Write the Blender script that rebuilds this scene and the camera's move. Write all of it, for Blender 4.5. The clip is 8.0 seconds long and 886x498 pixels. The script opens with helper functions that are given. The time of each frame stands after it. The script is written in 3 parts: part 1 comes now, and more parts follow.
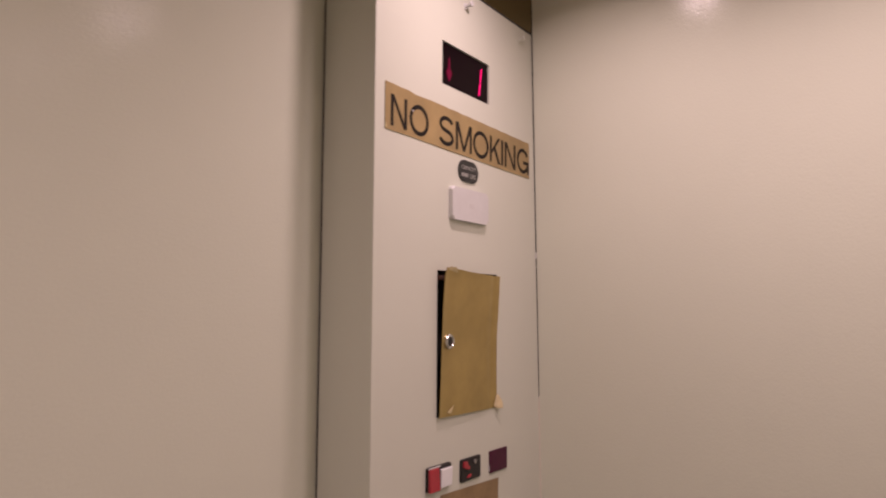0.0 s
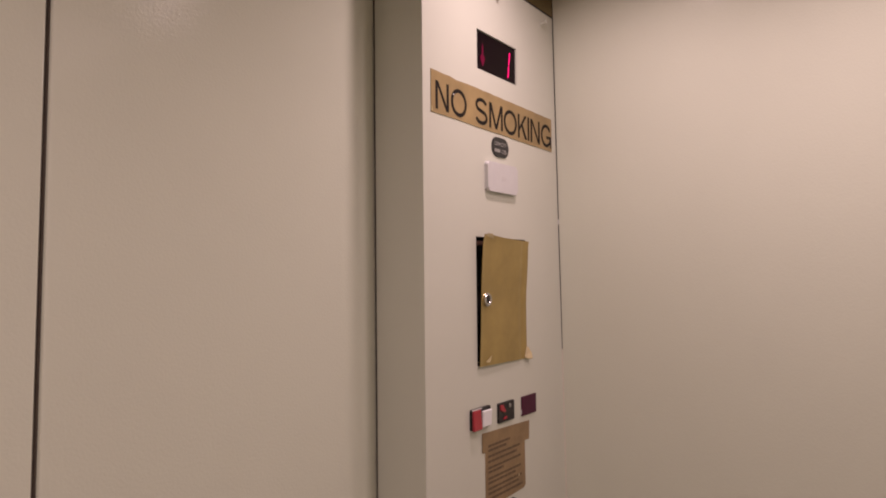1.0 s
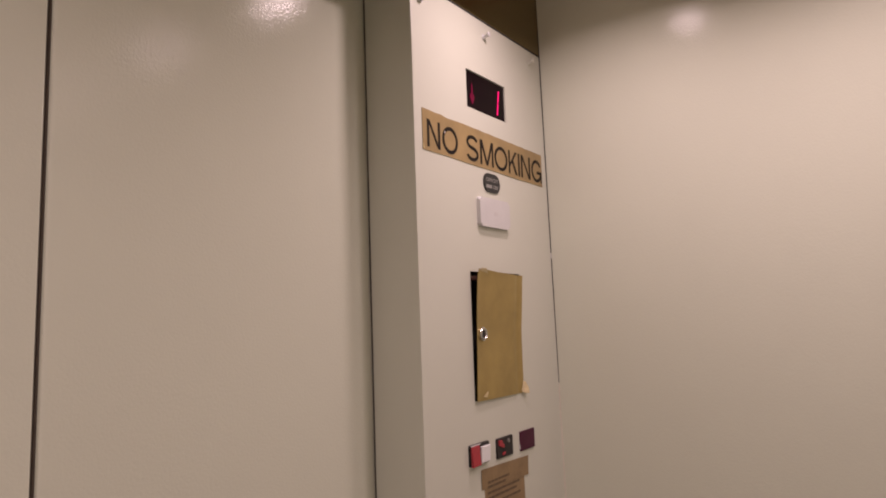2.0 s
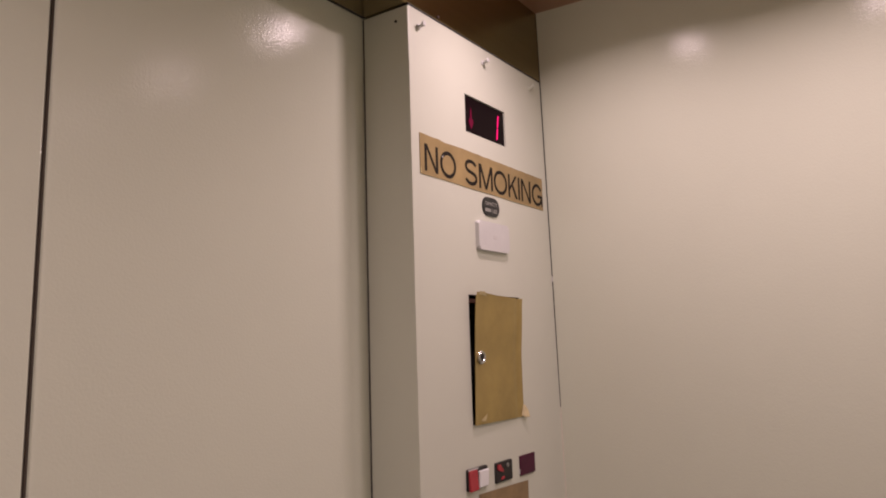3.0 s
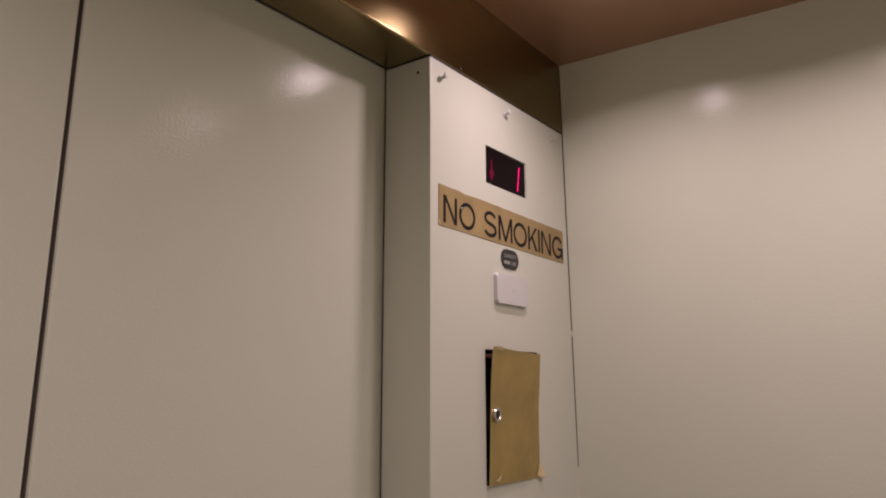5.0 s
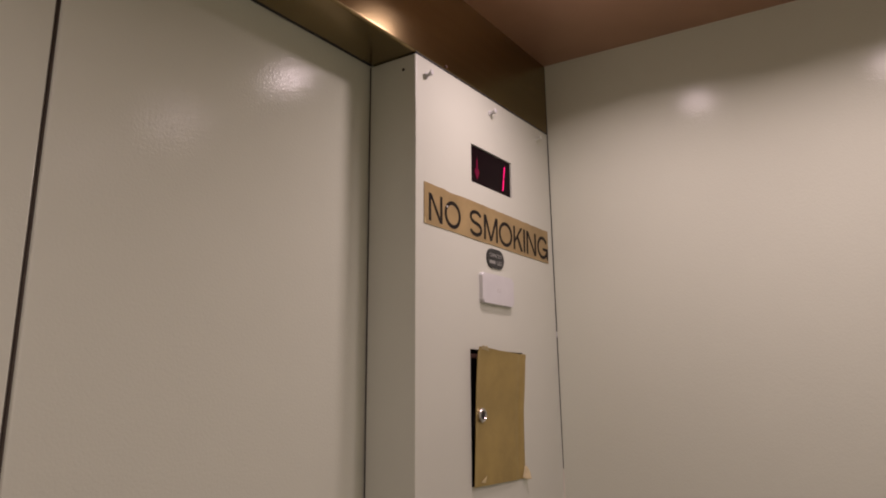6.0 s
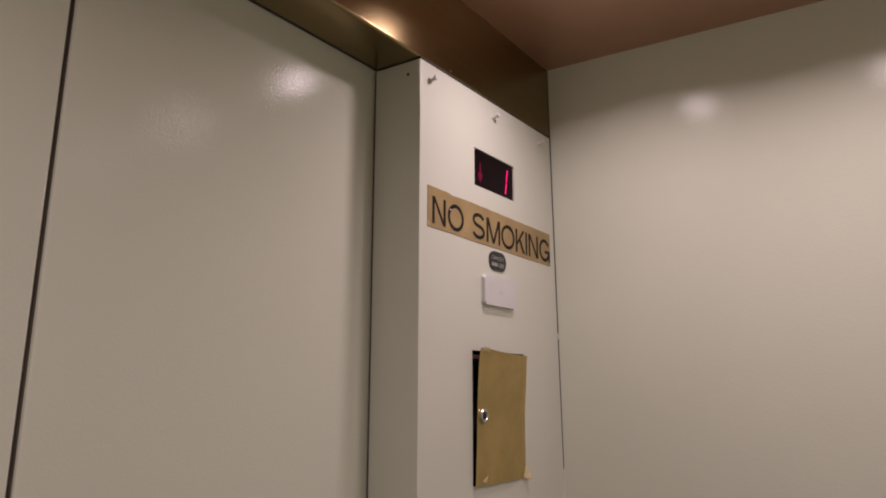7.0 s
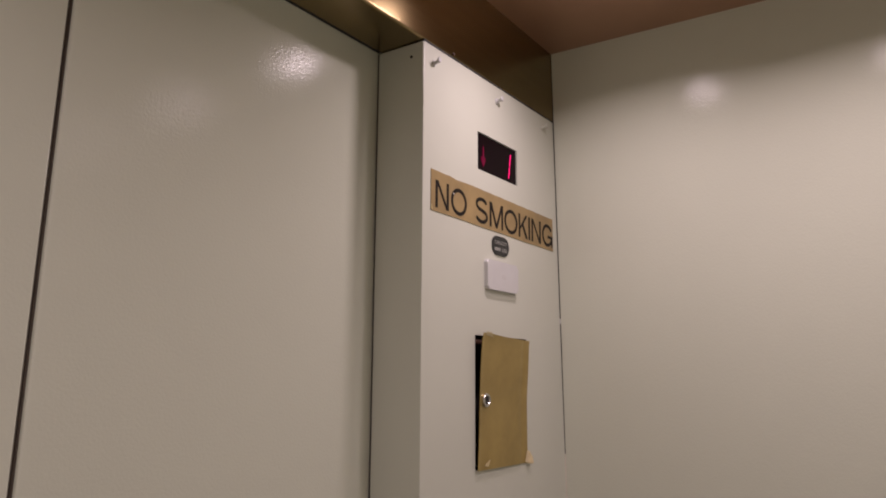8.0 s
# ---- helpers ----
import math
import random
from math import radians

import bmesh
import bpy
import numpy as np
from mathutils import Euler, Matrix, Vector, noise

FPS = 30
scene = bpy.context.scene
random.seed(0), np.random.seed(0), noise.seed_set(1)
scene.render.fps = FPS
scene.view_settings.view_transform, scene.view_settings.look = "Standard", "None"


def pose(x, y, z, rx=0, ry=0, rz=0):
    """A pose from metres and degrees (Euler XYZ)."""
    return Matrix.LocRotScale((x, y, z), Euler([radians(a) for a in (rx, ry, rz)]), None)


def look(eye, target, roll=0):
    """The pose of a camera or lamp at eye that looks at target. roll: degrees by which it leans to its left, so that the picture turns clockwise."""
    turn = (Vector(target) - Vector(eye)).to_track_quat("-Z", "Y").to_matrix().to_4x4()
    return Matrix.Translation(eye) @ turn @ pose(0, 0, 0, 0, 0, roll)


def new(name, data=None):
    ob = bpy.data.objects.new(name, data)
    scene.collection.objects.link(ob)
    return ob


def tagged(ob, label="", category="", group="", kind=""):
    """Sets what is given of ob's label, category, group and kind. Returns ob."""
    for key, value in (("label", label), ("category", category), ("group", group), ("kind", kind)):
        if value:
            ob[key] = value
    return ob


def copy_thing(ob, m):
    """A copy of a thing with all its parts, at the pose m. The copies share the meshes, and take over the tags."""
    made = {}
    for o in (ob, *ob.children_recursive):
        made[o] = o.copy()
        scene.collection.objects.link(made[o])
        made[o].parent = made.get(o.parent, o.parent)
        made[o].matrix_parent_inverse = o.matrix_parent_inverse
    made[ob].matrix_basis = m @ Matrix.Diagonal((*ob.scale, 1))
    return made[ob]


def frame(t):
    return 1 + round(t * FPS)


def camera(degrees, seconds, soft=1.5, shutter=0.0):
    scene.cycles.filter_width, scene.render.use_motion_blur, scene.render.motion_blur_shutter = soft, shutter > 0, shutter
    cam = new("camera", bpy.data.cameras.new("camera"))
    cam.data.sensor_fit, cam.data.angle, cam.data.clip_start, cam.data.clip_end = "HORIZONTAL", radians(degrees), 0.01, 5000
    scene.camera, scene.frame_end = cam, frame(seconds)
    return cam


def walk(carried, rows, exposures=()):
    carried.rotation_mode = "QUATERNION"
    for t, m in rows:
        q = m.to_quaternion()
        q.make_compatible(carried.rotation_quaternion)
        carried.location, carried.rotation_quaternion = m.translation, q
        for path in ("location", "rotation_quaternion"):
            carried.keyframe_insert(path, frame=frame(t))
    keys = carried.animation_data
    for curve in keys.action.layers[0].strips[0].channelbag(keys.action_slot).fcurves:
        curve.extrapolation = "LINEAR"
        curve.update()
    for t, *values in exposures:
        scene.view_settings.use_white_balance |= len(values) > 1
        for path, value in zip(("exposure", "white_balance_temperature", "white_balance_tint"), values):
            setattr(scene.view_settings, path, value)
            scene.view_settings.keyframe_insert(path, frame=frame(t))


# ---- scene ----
cam = camera(63.0, 8.0, soft=1.9, shutter=0.4)

PATH = [
    (0, (-1.363, -0.688, 1.543), (0.292, 0.424, 1.709), 0.3),
    (0.2, (-1.407, -0.710, 1.536), (0.227, 0.435, 1.676), 1.5),
    (0.5, (-1.459, -0.735, 1.543), (0.162, 0.435, 1.617), 1.6),
    (0.7, (-1.495, -0.725, 1.540), (0.137, 0.431, 1.605), 1.4),
    (0.8, (-1.508, -0.717, 1.538), (0.137, 0.418, 1.603), 0.8),
    (1, (-1.53, -0.711, 1.535), (0.131, 0.402, 1.609), -0.6),
    (1.2, (-1.541, -0.702, 1.530), (0.137, 0.384, 1.622), -0.8),
    (1.5, (-1.541, -0.703, 1.527), (0.139, 0.375, 1.66), -1.2),
    (2.8, (-1.533, -0.740, 1.527), (0.107, 0.382, 1.756), -2.1),
    (3, (-1.53, -0.744, 1.525), (0.11, 0.373, 1.773), -1.8),
    (3.2, (-1.531, -0.742, 1.527), (0.109, 0.373, 1.790), -2.1),
    (3.5, (-1.526, -0.741, 1.531), (0.113, 0.376, 1.789), -1.8),
    (4, (-1.521, -0.729, 1.535), (0.1, 0.404, 1.835), -0.9),
    (4.2, (-1.515, -0.723, 1.534), (0.093, 0.421, 1.853), -0.2),
    (4.5, (-1.517, -0.729, 1.541), (0.088, 0.417, 1.873), -0.3),
    (4.7, (-1.511, -0.739, 1.547), (0.08, 0.42, 1.898), -0.1),
    (5.8, (-1.506, -0.723, 1.536), (0.106, 0.39, 1.935), -0.1),
    (6, (-1.5, -0.723, 1.535), (0.12, 0.386, 1.917), -0.3),
    (6.2, (-1.498, -0.718, 1.538), (0.123, 0.391, 1.914), -0.1),
    (6.5, (-1.506, -0.724, 1.537), (0.118, 0.386, 1.903), -0.1),
    (7, (-1.516, -0.733, 1.536), (0.1, 0.382, 1.918), 0.1),
    (7.2, (-1.515, -0.726, 1.535), (0.102, 0.385, 1.924), 0.1),
    (7.5, (-1.516, -0.726, 1.532), (0.099, 0.393, 1.907), 0.2),
    (8, (-1.514, -0.725, 1.534), (0.108, 0.394, 1.878), 0.3),
]
EXPOSURES = [
    (0.0, 0.26, 7000, 20),
    (1.0, 0.26, 6950, 17),
    (3.0, 0.26, 6800, 14),
    (4.0, 0.17, 6700, 12),
    (4.5, 0.02, 6650, 11),
    (7.0, 0.0, 6480, 8.5),
    (8.0, 0.02, 6380, 8.2),
]
walk(cam, [(t, look(eye, target, roll)) for t, eye, target, roll in PATH], EXPOSURES)

# ---- light: warm recessed downlights in the car ceiling ----
CEIL = 2.305
world = bpy.data.worlds.new("world")
scene.world = world
world.use_nodes = True
world.node_tree.nodes["Background"].inputs[0].default_value = (0.01, 0.009, 0.008, 1)
world.node_tree.nodes["Background"].inputs[1].default_value = 0.2


def ceil_z(x, y):
    """Height of the ceiling's underside, which hangs a little out of level."""
    return CEIL - 0.016 * x + 0.016 * y


LAMP_POWER = 2.3
LAMP_COLOUR = (1.0, 0.782, 0.83)
LAMP_DROP = 0.044
LAMP_SPOTS = [(x, y) for x in (-0.38, -1.70) for y in (-0.26, -0.70, -1.14)]
for lx, ly in LAMP_SPOTS:
    ld = bpy.data.lights.new("downlight_lamp", "AREA")
    ld.shape, ld.size = "DISK", 0.074
    ld.spread = radians(156)
    ld.energy, ld.color = LAMP_POWER, LAMP_COLOUR
    lamp = new("downlight_lamp", ld)
    lamp.matrix_world = pose(lx, ly, ceil_z(lx, ly) - LAMP_DROP)


# ---- materials ----
def material(name):
    m = bpy.data.materials.new(name)
    m.use_nodes = True
    nt = m.node_tree
    return m, nt, nt.nodes["Principled BSDF"]


def link(nt, a, b):
    nt.links.new(a, b)


def noise_node(nt, scale, detail=3.0, rough=0.5, stretch=None):
    tc = nt.nodes.new("ShaderNodeTexCoord")
    mp = nt.nodes.new("ShaderNodeMapping")
    if stretch:
        mp.inputs["Scale"].default_value = stretch
    link(nt, tc.outputs["Object"], mp.inputs["Vector"])
    n = nt.nodes.new("ShaderNodeTexNoise")
    n.inputs["Scale"].default_value = scale
    n.inputs["Detail"].default_value = detail
    n.inputs["Roughness"].default_value = rough
    link(nt, mp.outputs["Vector"], n.inputs["Vector"])
    return n.outputs["Fac"]


def ramp(nt, fac, stops):
    r = nt.nodes.new("ShaderNodeValToRGB")
    e = r.color_ramp.elements
    while len(e) < len(stops):
        e.new(0.5)
    for el, (p, c) in zip(e, stops):
        el.position, el.color = p, (*c, 1)
    link(nt, fac, r.inputs["Fac"])
    return r.outputs["Color"]


def bump(nt, bsdf, fac, strength, distance, before=None):
    b = nt.nodes.new("ShaderNodeBump")
    b.inputs["Strength"].default_value = strength
    b.inputs["Distance"].default_value = distance
    link(nt, fac, b.inputs["Height"])
    if before:
        link(nt, before, b.inputs["Normal"])
    link(nt, b.outputs["Normal"], bsdf.inputs["Normal"])
    return b.outputs["Normal"]


def varied(name, base, spread=0.08, scale=6.0, rough=0.4, metal=0.0, peel=None, stretch=None, rough_spread=0.04):
    """A surface with broad mottling, fine grain and, where peel is given, a sprayed relief."""
    m, nt, b = material(name)
    lo = tuple(c * (1 - spread) for c in base)
    hi = tuple(min(1, c * (1 + spread)) for c in base)
    broad = noise_node(nt, scale, 4, 0.6, stretch)
    link(nt, ramp(nt, broad, [(0.3, lo), (0.7, hi)]), b.inputs["Base Color"])
    fine = noise_node(nt, scale * 7, 4, 0.6, stretch)
    lo_r, hi_r = rough - rough_spread, rough + rough_spread
    link(nt, ramp(nt, fine, [(0.3, (lo_r,) * 3), (0.7, (hi_r,) * 3)]), b.inputs["Roughness"])
    b.inputs["Metallic"].default_value = metal
    if peel:
        grain, strength, dist = peel
        first = bump(nt, b, noise_node(nt, grain, 2, 0.5), strength, dist)
        bump(nt, b, noise_node(nt, 14, 2, 0.5), 0.12, 0.002, first)
    return m


def plain(name, base, rough=0.5, metal=0.0):
    m, nt, b = material(name)
    b.inputs["Base Color"].default_value = (*base, 1)
    b.inputs["Roughness"].default_value = rough
    b.inputs["Metallic"].default_value = metal
    return m


def glowing(name, colour, strength):
    m, nt, b = material(name)
    b.inputs["Base Color"].default_value = (0.02, 0.005, 0.008, 1)
    b.inputs["Emission Color"].default_value = (*colour, 1)
    b.inputs["Emission Strength"].default_value = strength
    b.inputs["Specular IOR Level"].default_value = 0.05
    return m


CREAM = (0.62, 0.64, 0.535)
paint_door = varied("cream_enamel_door", CREAM, 0.02, 2.0, 0.15, peel=(235, 0.27, 0.001), rough_spread=0.012)
paint_wall = varied("cream_enamel_wall", CREAM, 0.02, 2.0, 0.15, peel=(235, 0.27, 0.001), rough_spread=0.012)
for enamel, gloss in ((paint_door, 0.075), (paint_wall, 0.14)):
    enamel.node_tree.nodes["Principled BSDF"].inputs["Specular IOR Level"].default_value = gloss
paint_panel = varied("cream_enamel_panel", (0.60, 0.615, 0.53), 0.02, 3.0, 0.42, peel=(380, 0.10, 0.0008), rough_spread=0.015)
bronze = varied("brushed_bronze", (0.28, 0.210, 0.108), 0.08, 4.0, 0.25, metal=1.0, stretch=(1, 1, 10), rough_spread=0.008)
bronze_nodes = bronze.node_tree
bronze_bsdf = bronze_nodes.nodes["Principled BSDF"]
bronze_bsdf.inputs["Anisotropic"].default_value = 0.8
bronze_bsdf.inputs["Anisotropic Rotation"].default_value = 0.25
along = bronze_nodes.nodes.new("ShaderNodeTangent")
along.direction_type, along.axis = "RADIAL", "Z"
link(bronze_nodes, along.outputs["Tangent"], bronze_bsdf.inputs["Tangent"])
ceiling_mat = varied("copper_brown_ceiling", (0.46, 0.278, 0.188), 0.08, 2.5, 0.29, metal=0.5, rough_spread=0.015)
floor_mat = varied("brown_vinyl", (0.25, 0.222, 0.18), 0.25, 12.0, 0.55)
tan_foil = varied("tan_foil", (0.315, 0.225, 0.098), 0.20, 13.0, 0.42)
tan_paper = varied("tan_notice", (0.255, 0.172, 0.085), 0.2, 22.0, 0.5)
brass_sheet = varied("worn_gold_sheet", (0.43, 0.318, 0.115), 0.16, 9.0, 0.38, metal=0.6)
tape_mat = varied("aged_clear_tape", (0.60, 0.50, 0.30), 0.2, 60.0, 0.28)
ink = varied("black_ink", (0.014, 0.011, 0.010), 0.2, 60.0, 0.6)
ink.node_tree.nodes["Principled BSDF"].inputs["Specular IOR Level"].default_value = 0.15
ink_brown = plain("faded_ink", (0.105, 0.068, 0.040), 0.6)
black_gap = plain("black_void", (0.012, 0.010, 0.009), 0.7)
black_plastic = varied("black_plastic", (0.025, 0.022, 0.022), 0.2, 90.0, 0.38)
charcoal = varied("charcoal_plaque", (0.035, 0.036, 0.034), 0.15, 70.0, 0.45)
pale_ink = plain("pale_engraving", (0.36, 0.36, 0.33), 0.6)
white_plastic = varied("white_plastic", (0.60, 0.598, 0.595), 0.03, 40.0, 0.40)
for dull in (black_plastic, charcoal):
    dull.node_tree.nodes["Principled BSDF"].inputs["Specular IOR Level"].default_value = 0.2
white_mark = varied("greyed_white_plastic", (0.57, 0.56, 0.555), 0.04, 60.0, 0.45)
white_key = varied("bright_white_plastic", (0.82, 0.82, 0.84), 0.03, 40.0, 0.35)
red_plastic = varied("red_plastic", (0.37, 0.026, 0.04), 0.12, 80.0, 0.35)
maroon_plastic = varied("maroon_plastic", (0.07, 0.011, 0.032), 0.15, 70.0, 0.40)
maroon_plastic.node_tree.nodes["Principled BSDF"].inputs["Specular IOR Level"].default_value = 0.15
chrome = varied("chrome", (0.62, 0.61, 0.59), 0.05, 200.0, 0.26, metal=1.0)
steel = varied("dull_steel", (0.42, 0.41, 0.40), 0.1, 100.0, 0.38, metal=1.0)
screen_mat = plain("smoked_screen", (0.006, 0.0012, 0.003), 0.3)
screen_mat.node_tree.nodes["Principled BSDF"].inputs["Specular IOR Level"].default_value = 0.06
led_red = glowing("led_red", (1.0, 0.010, 0.17), 1.5)
led_dim = glowing("led_dim", (1.0, 0.010, 0.17), 0.14)
led_faint = glowing("led_faint", (1.0, 0.010, 0.17), 0.05)
lens_glow = glowing("lamp_lens", (1.0, 0.80, 0.82), 3.0)
bulb_glow = glowing("frosted_bulb", (1.0, 0.80, 0.80), 0.6)
rust_brown = varied("rusty_metal", (0.07, 0.03, 0.02), 0.3, 90.0, 0.6)
# near-black colour that paints the shade in the gaps around the door
rubber = plain("gap_shade_black", (0.03, 0.027, 0.022), 0.7)
brown_rubber = varied("brown_rubber", (0.085, 0.066, 0.052), 0.15, 30.0, 0.65)
dull_tape = varied("dull_tape", (0.47, 0.385, 0.20), 0.2, 60.0, 0.35)
sealant = varied("cream_sealant", (0.64, 0.60, 0.52), 0.06, 80.0, 0.5)


# ---- mesh helpers ----
def add_box(bm, x0, x1, y0, y1, z0, z1, bev=0.0, seg=2):
    vs = [bm.verts.new((x, y, z)) for x in (x0, x1) for y in (y0, y1) for z in (z0, z1)]
    fs = [bm.faces.new([vs[i] for i in q]) for q in ((0, 1, 3, 2), (4, 6, 7, 5), (0, 4, 5, 1), (2, 3, 7, 6), (0, 2, 6, 4), (1, 5, 7, 3))]
    if bev:
        es = {e for f in fs for e in f.edges}
        bmesh.ops.bevel(bm, geom=list(es), offset=bev, segments=seg, affect="EDGES", profile=0.5)
    return bm


def add_prism(bm, outline, y0, y1, bev=0.0, seg=2):
    """Extrudes an (x, z) outline from y0 to y1; the y0 face may have rounded edges."""
    a = [bm.verts.new((x, y0, z)) for x, z in outline]
    b = [bm.verts.new((x, y1, z)) for x, z in outline]
    n = len(outline)
    front = bm.faces.new(a)
    bm.faces.new(b[::-1])
    for i in range(n):
        j = (i + 1) % n
        bm.faces.new((a[i], b[i], b[j], a[j]))
    if bev:
        bmesh.ops.bevel(bm, geom=list(front.edges), offset=bev, segments=seg, affect="EDGES", profile=0.5)
    return bm


def add_disc(bm, cx, cz, r, y0, y1, n=28, bev=0.0):
    return add_prism(bm, [(cx + r * math.cos(2 * math.pi * i / n), cz + r * math.sin(2 * math.pi * i / n)) for i in range(n)], y0, y1, bev)


def add_ring(bm, cx, cz, r0, r1, y0, y1, n=32, bev=0.0):
    rings = []
    for r, y in ((r1, y1), (r1, y0 + bev), (r1 - bev, y0), (r0 + bev, y0), (r0, y0 + bev), (r0, y1)):
        rings.append([bm.verts.new((cx + r * math.cos(2 * math.pi * i / n), y, cz + r * math.sin(2 * math.pi * i / n))) for i in range(n)])
    for k in range(len(rings)):
        p, q = rings[k], rings[(k + 1) % len(rings)]
        for i in range(n):
            j = (i + 1) % n
            bm.faces.new((p[i], p[j], q[j], q[i]))
    return bm


def rounded(x0, x1, z0, z1, r, n=6):
    pts = []
    for cx, cz, a0 in ((x1 - r, z1 - r, 0), (x0 + r, z1 - r, 90), (x0 + r, z0 + r, 180), (x1 - r, z0 + r, 270)):
        for i in range(n + 1):
            a = radians(a0 + 90 * i / n)
            pts.append((cx + r * math.cos(a), cz + r * math.sin(a)))
    return pts


def finish(bm, name, mat, smooth=False):
    bmesh.ops.recalc_face_normals(bm, faces=bm.faces[:])
    me = bpy.data.meshes.new(name)
    bm.to_mesh(me)
    bm.free()
    me.materials.append(mat)
    if smooth:
        me.set_sharp_from_angle(angle=radians(35))
        areas = sorted(p.area for p in me.polygons)
        flat = 6 * areas[len(areas) // 2]
        for p in me.polygons:
            p.use_smooth = p.area < flat
    return me


def part(name, bm, mat, parent=None, label="", smooth=True):
    ob = new(name, finish(bm, name, mat, smooth))
    if parent:
        ob.parent = parent
    return tagged(ob, label)


def thing(name, at, label, category, kind="", group=""):
    ob = new(name)
    ob.empty_display_size = 0.02
    ob.location = at
    tagged(ob, label, category, group, kind)
    return ob


def put(name, bm, mat, parent, label="", smooth=True):
    """A part whose mesh is given in world metres, under a thing or part that stands elsewhere."""
    off = Vector((0, 0, 0))
    p = parent
    while p:
        off += p.location
        p = p.parent
    bmesh.ops.translate(bm, verts=bm.verts[:], vec=-off)
    return part(name, bm, mat, parent, label, smooth)


def lettering(text, x0, x1, z0, z1, y, thick, weight=0.0):
    """A bmesh of the text with the built-in font, filling the given x and z span on a face that looks to -y."""
    cu = bpy.data.curves.new("lettering", "FONT")
    cu.body, cu.size, cu.extrude, cu.resolution_u, cu.offset = text, 1.0, 0.0, 4, weight
    ob = bpy.data.objects.new("lettering", cu)
    scene.collection.objects.link(ob)
    me = bpy.data.meshes.new_from_object(ob.evaluated_get(bpy.context.evaluated_depsgraph_get()))
    bpy.data.objects.remove(ob)
    bpy.data.curves.remove(cu)
    bm = bmesh.new()
    bm.from_mesh(me)
    bpy.data.meshes.remove(me)
    xs = [v.co.x for v in bm.verts]
    ys = [v.co.y for v in bm.verts]
    ax, bx, ay, by = min(xs), max(xs), min(ys), max(ys)
    for v in bm.verts:
        v.co = Vector((x0 + (v.co.x - ax) / (bx - ax) * (x1 - x0), y, z0 + (v.co.y - ay) / (by - ay) * (z1 - z0)))
    made = bmesh.ops.extrude_face_region(bm, geom=bm.faces[:])
    bmesh.ops.translate(bm, verts=[g for g in made["geom"] if isinstance(g, bmesh.types.BMVert)], vec=(0, -thick, 0))
    return bm


def lean(z):
    """x of the side wall's face, which leans a little outwards towards the floor."""
    return (2.13 - z) * 0.032


# ---- the car: floor, ceiling, walls ----
BACK, LEFT = -1.40, -2.22
JAMB = -0.527
DOOR_Y = 0.109
TOP = 2.13

tagged(part("floor", add_box(bmesh.new(), LEFT - 0.1, 0.2, BACK - 0.1, 0.25, -0.05, 0.0), floor_mat, smooth=False),
       "brown speckled vinyl floor of the lift car", "floor", kind="structure")
bm = add_box(bmesh.new(), LEFT - 0.1, 0.1, BACK - 0.1, 0.0, 0.0, 0.04)
for v in bm.verts:
    v.co.z += ceil_z(v.co.x, v.co.y)
tagged(part("ceiling", bm, ceiling_mat, smooth=False), "copper-brown satin metal lift car ceiling", "ceiling", kind="structure")

WALL_TOP = CEIL + 0.05
bm = bmesh.new()
zs = (0.0, WALL_TOP)
near = [bm.verts.new((lean(z), y, z)) for z in zs for y in (BACK, -0.001)]
far = [bm.verts.new((lean(z) + 0.03, y, z)) for z in zs for y in (BACK, -0.001)]
for q in ((near[0], near[1], near[3], near[2]), (far[1], far[0], far[2], far[3]), (near[0], near[2], far[2], far[0]),
          (near[1], far[1], far[3], near[3]), (near[0], far[0], far[1], near[1]), (near[2], near[3], far[3], far[2])):
    bm.faces.new(q)
tagged(part("wall_east", bm, paint_wall, smooth=False), "plain cream enamelled metal side wall with sprayed texture", "wall", kind="structure")
tagged(part("wall_west", add_box(bmesh.new(), LEFT - 0.03, LEFT, BACK, 0.0, 0, WALL_TOP), paint_wall, smooth=False),
       "plain cream enamelled metal side wall", "wall", kind="structure")
tagged(part("wall_south", add_box(bmesh.new(), LEFT - 0.03, 0.11, BACK - 0.03, BACK, 0, WALL_TOP), paint_wall, smooth=False),
       "plain cream enamelled metal rear wall", "wall", kind="structure")
tagged(part("shaft_backing", add_box(bmesh.new(), LEFT - 0.1, 0.2, 0.19, 0.21, 0, 2.45), black_gap, smooth=False),
       "black void behind the lift doors", "backdrop", kind="structure")
# closes the slit between panel and side wall; its black paints the slit's shade
tagged(part("corner_slit_shade", add_prism(bmesh.new(), [(lean(0) - 0.01, 0), (lean(WALL_TOP) - 0.01, WALL_TOP), (lean(WALL_TOP) + 0.04, WALL_TOP), (lean(0) + 0.04, 0)], 0.0012, 0.02), black_gap, smooth=False),
       "black strip standing in for the shade in the corner slit", "backdrop", kind="structure")

# ---- bronze transom over the doorway ----
transom = thing("transom", (-1.11, 0, TOP), "brushed bronze metal transom above doors and panel", "transom", "structure")
bm = bmesh.new()
prof = [(0.0, WALL_TOP), (0.0, TOP + 0.009)]
for i in range(1, 7):
    a = radians(90 * i / 6)
    prof.append((0.005 - 0.005 * math.cos(a), TOP + 0.008 - 0.005 * math.sin(a)))
prof += [(DOOR_Y - 0.010, TOP + 0.003), (DOOR_Y - 0.010, TOP + 0.02), (0.03, TOP + 0.02), (0.03, WALL_TOP)]
ends = [[bm.verts.new((x, y, z)) for y, z in prof] for x in (LEFT, -0.003)]
n = len(prof)
for i in range(n):
    j = (i + 1) % n
    bm.faces.new((ends[0][i], ends[0][j], ends[1][j], ends[1][i]))
bm.faces.new(ends[0]), bm.faces.new(ends[1][::-1])
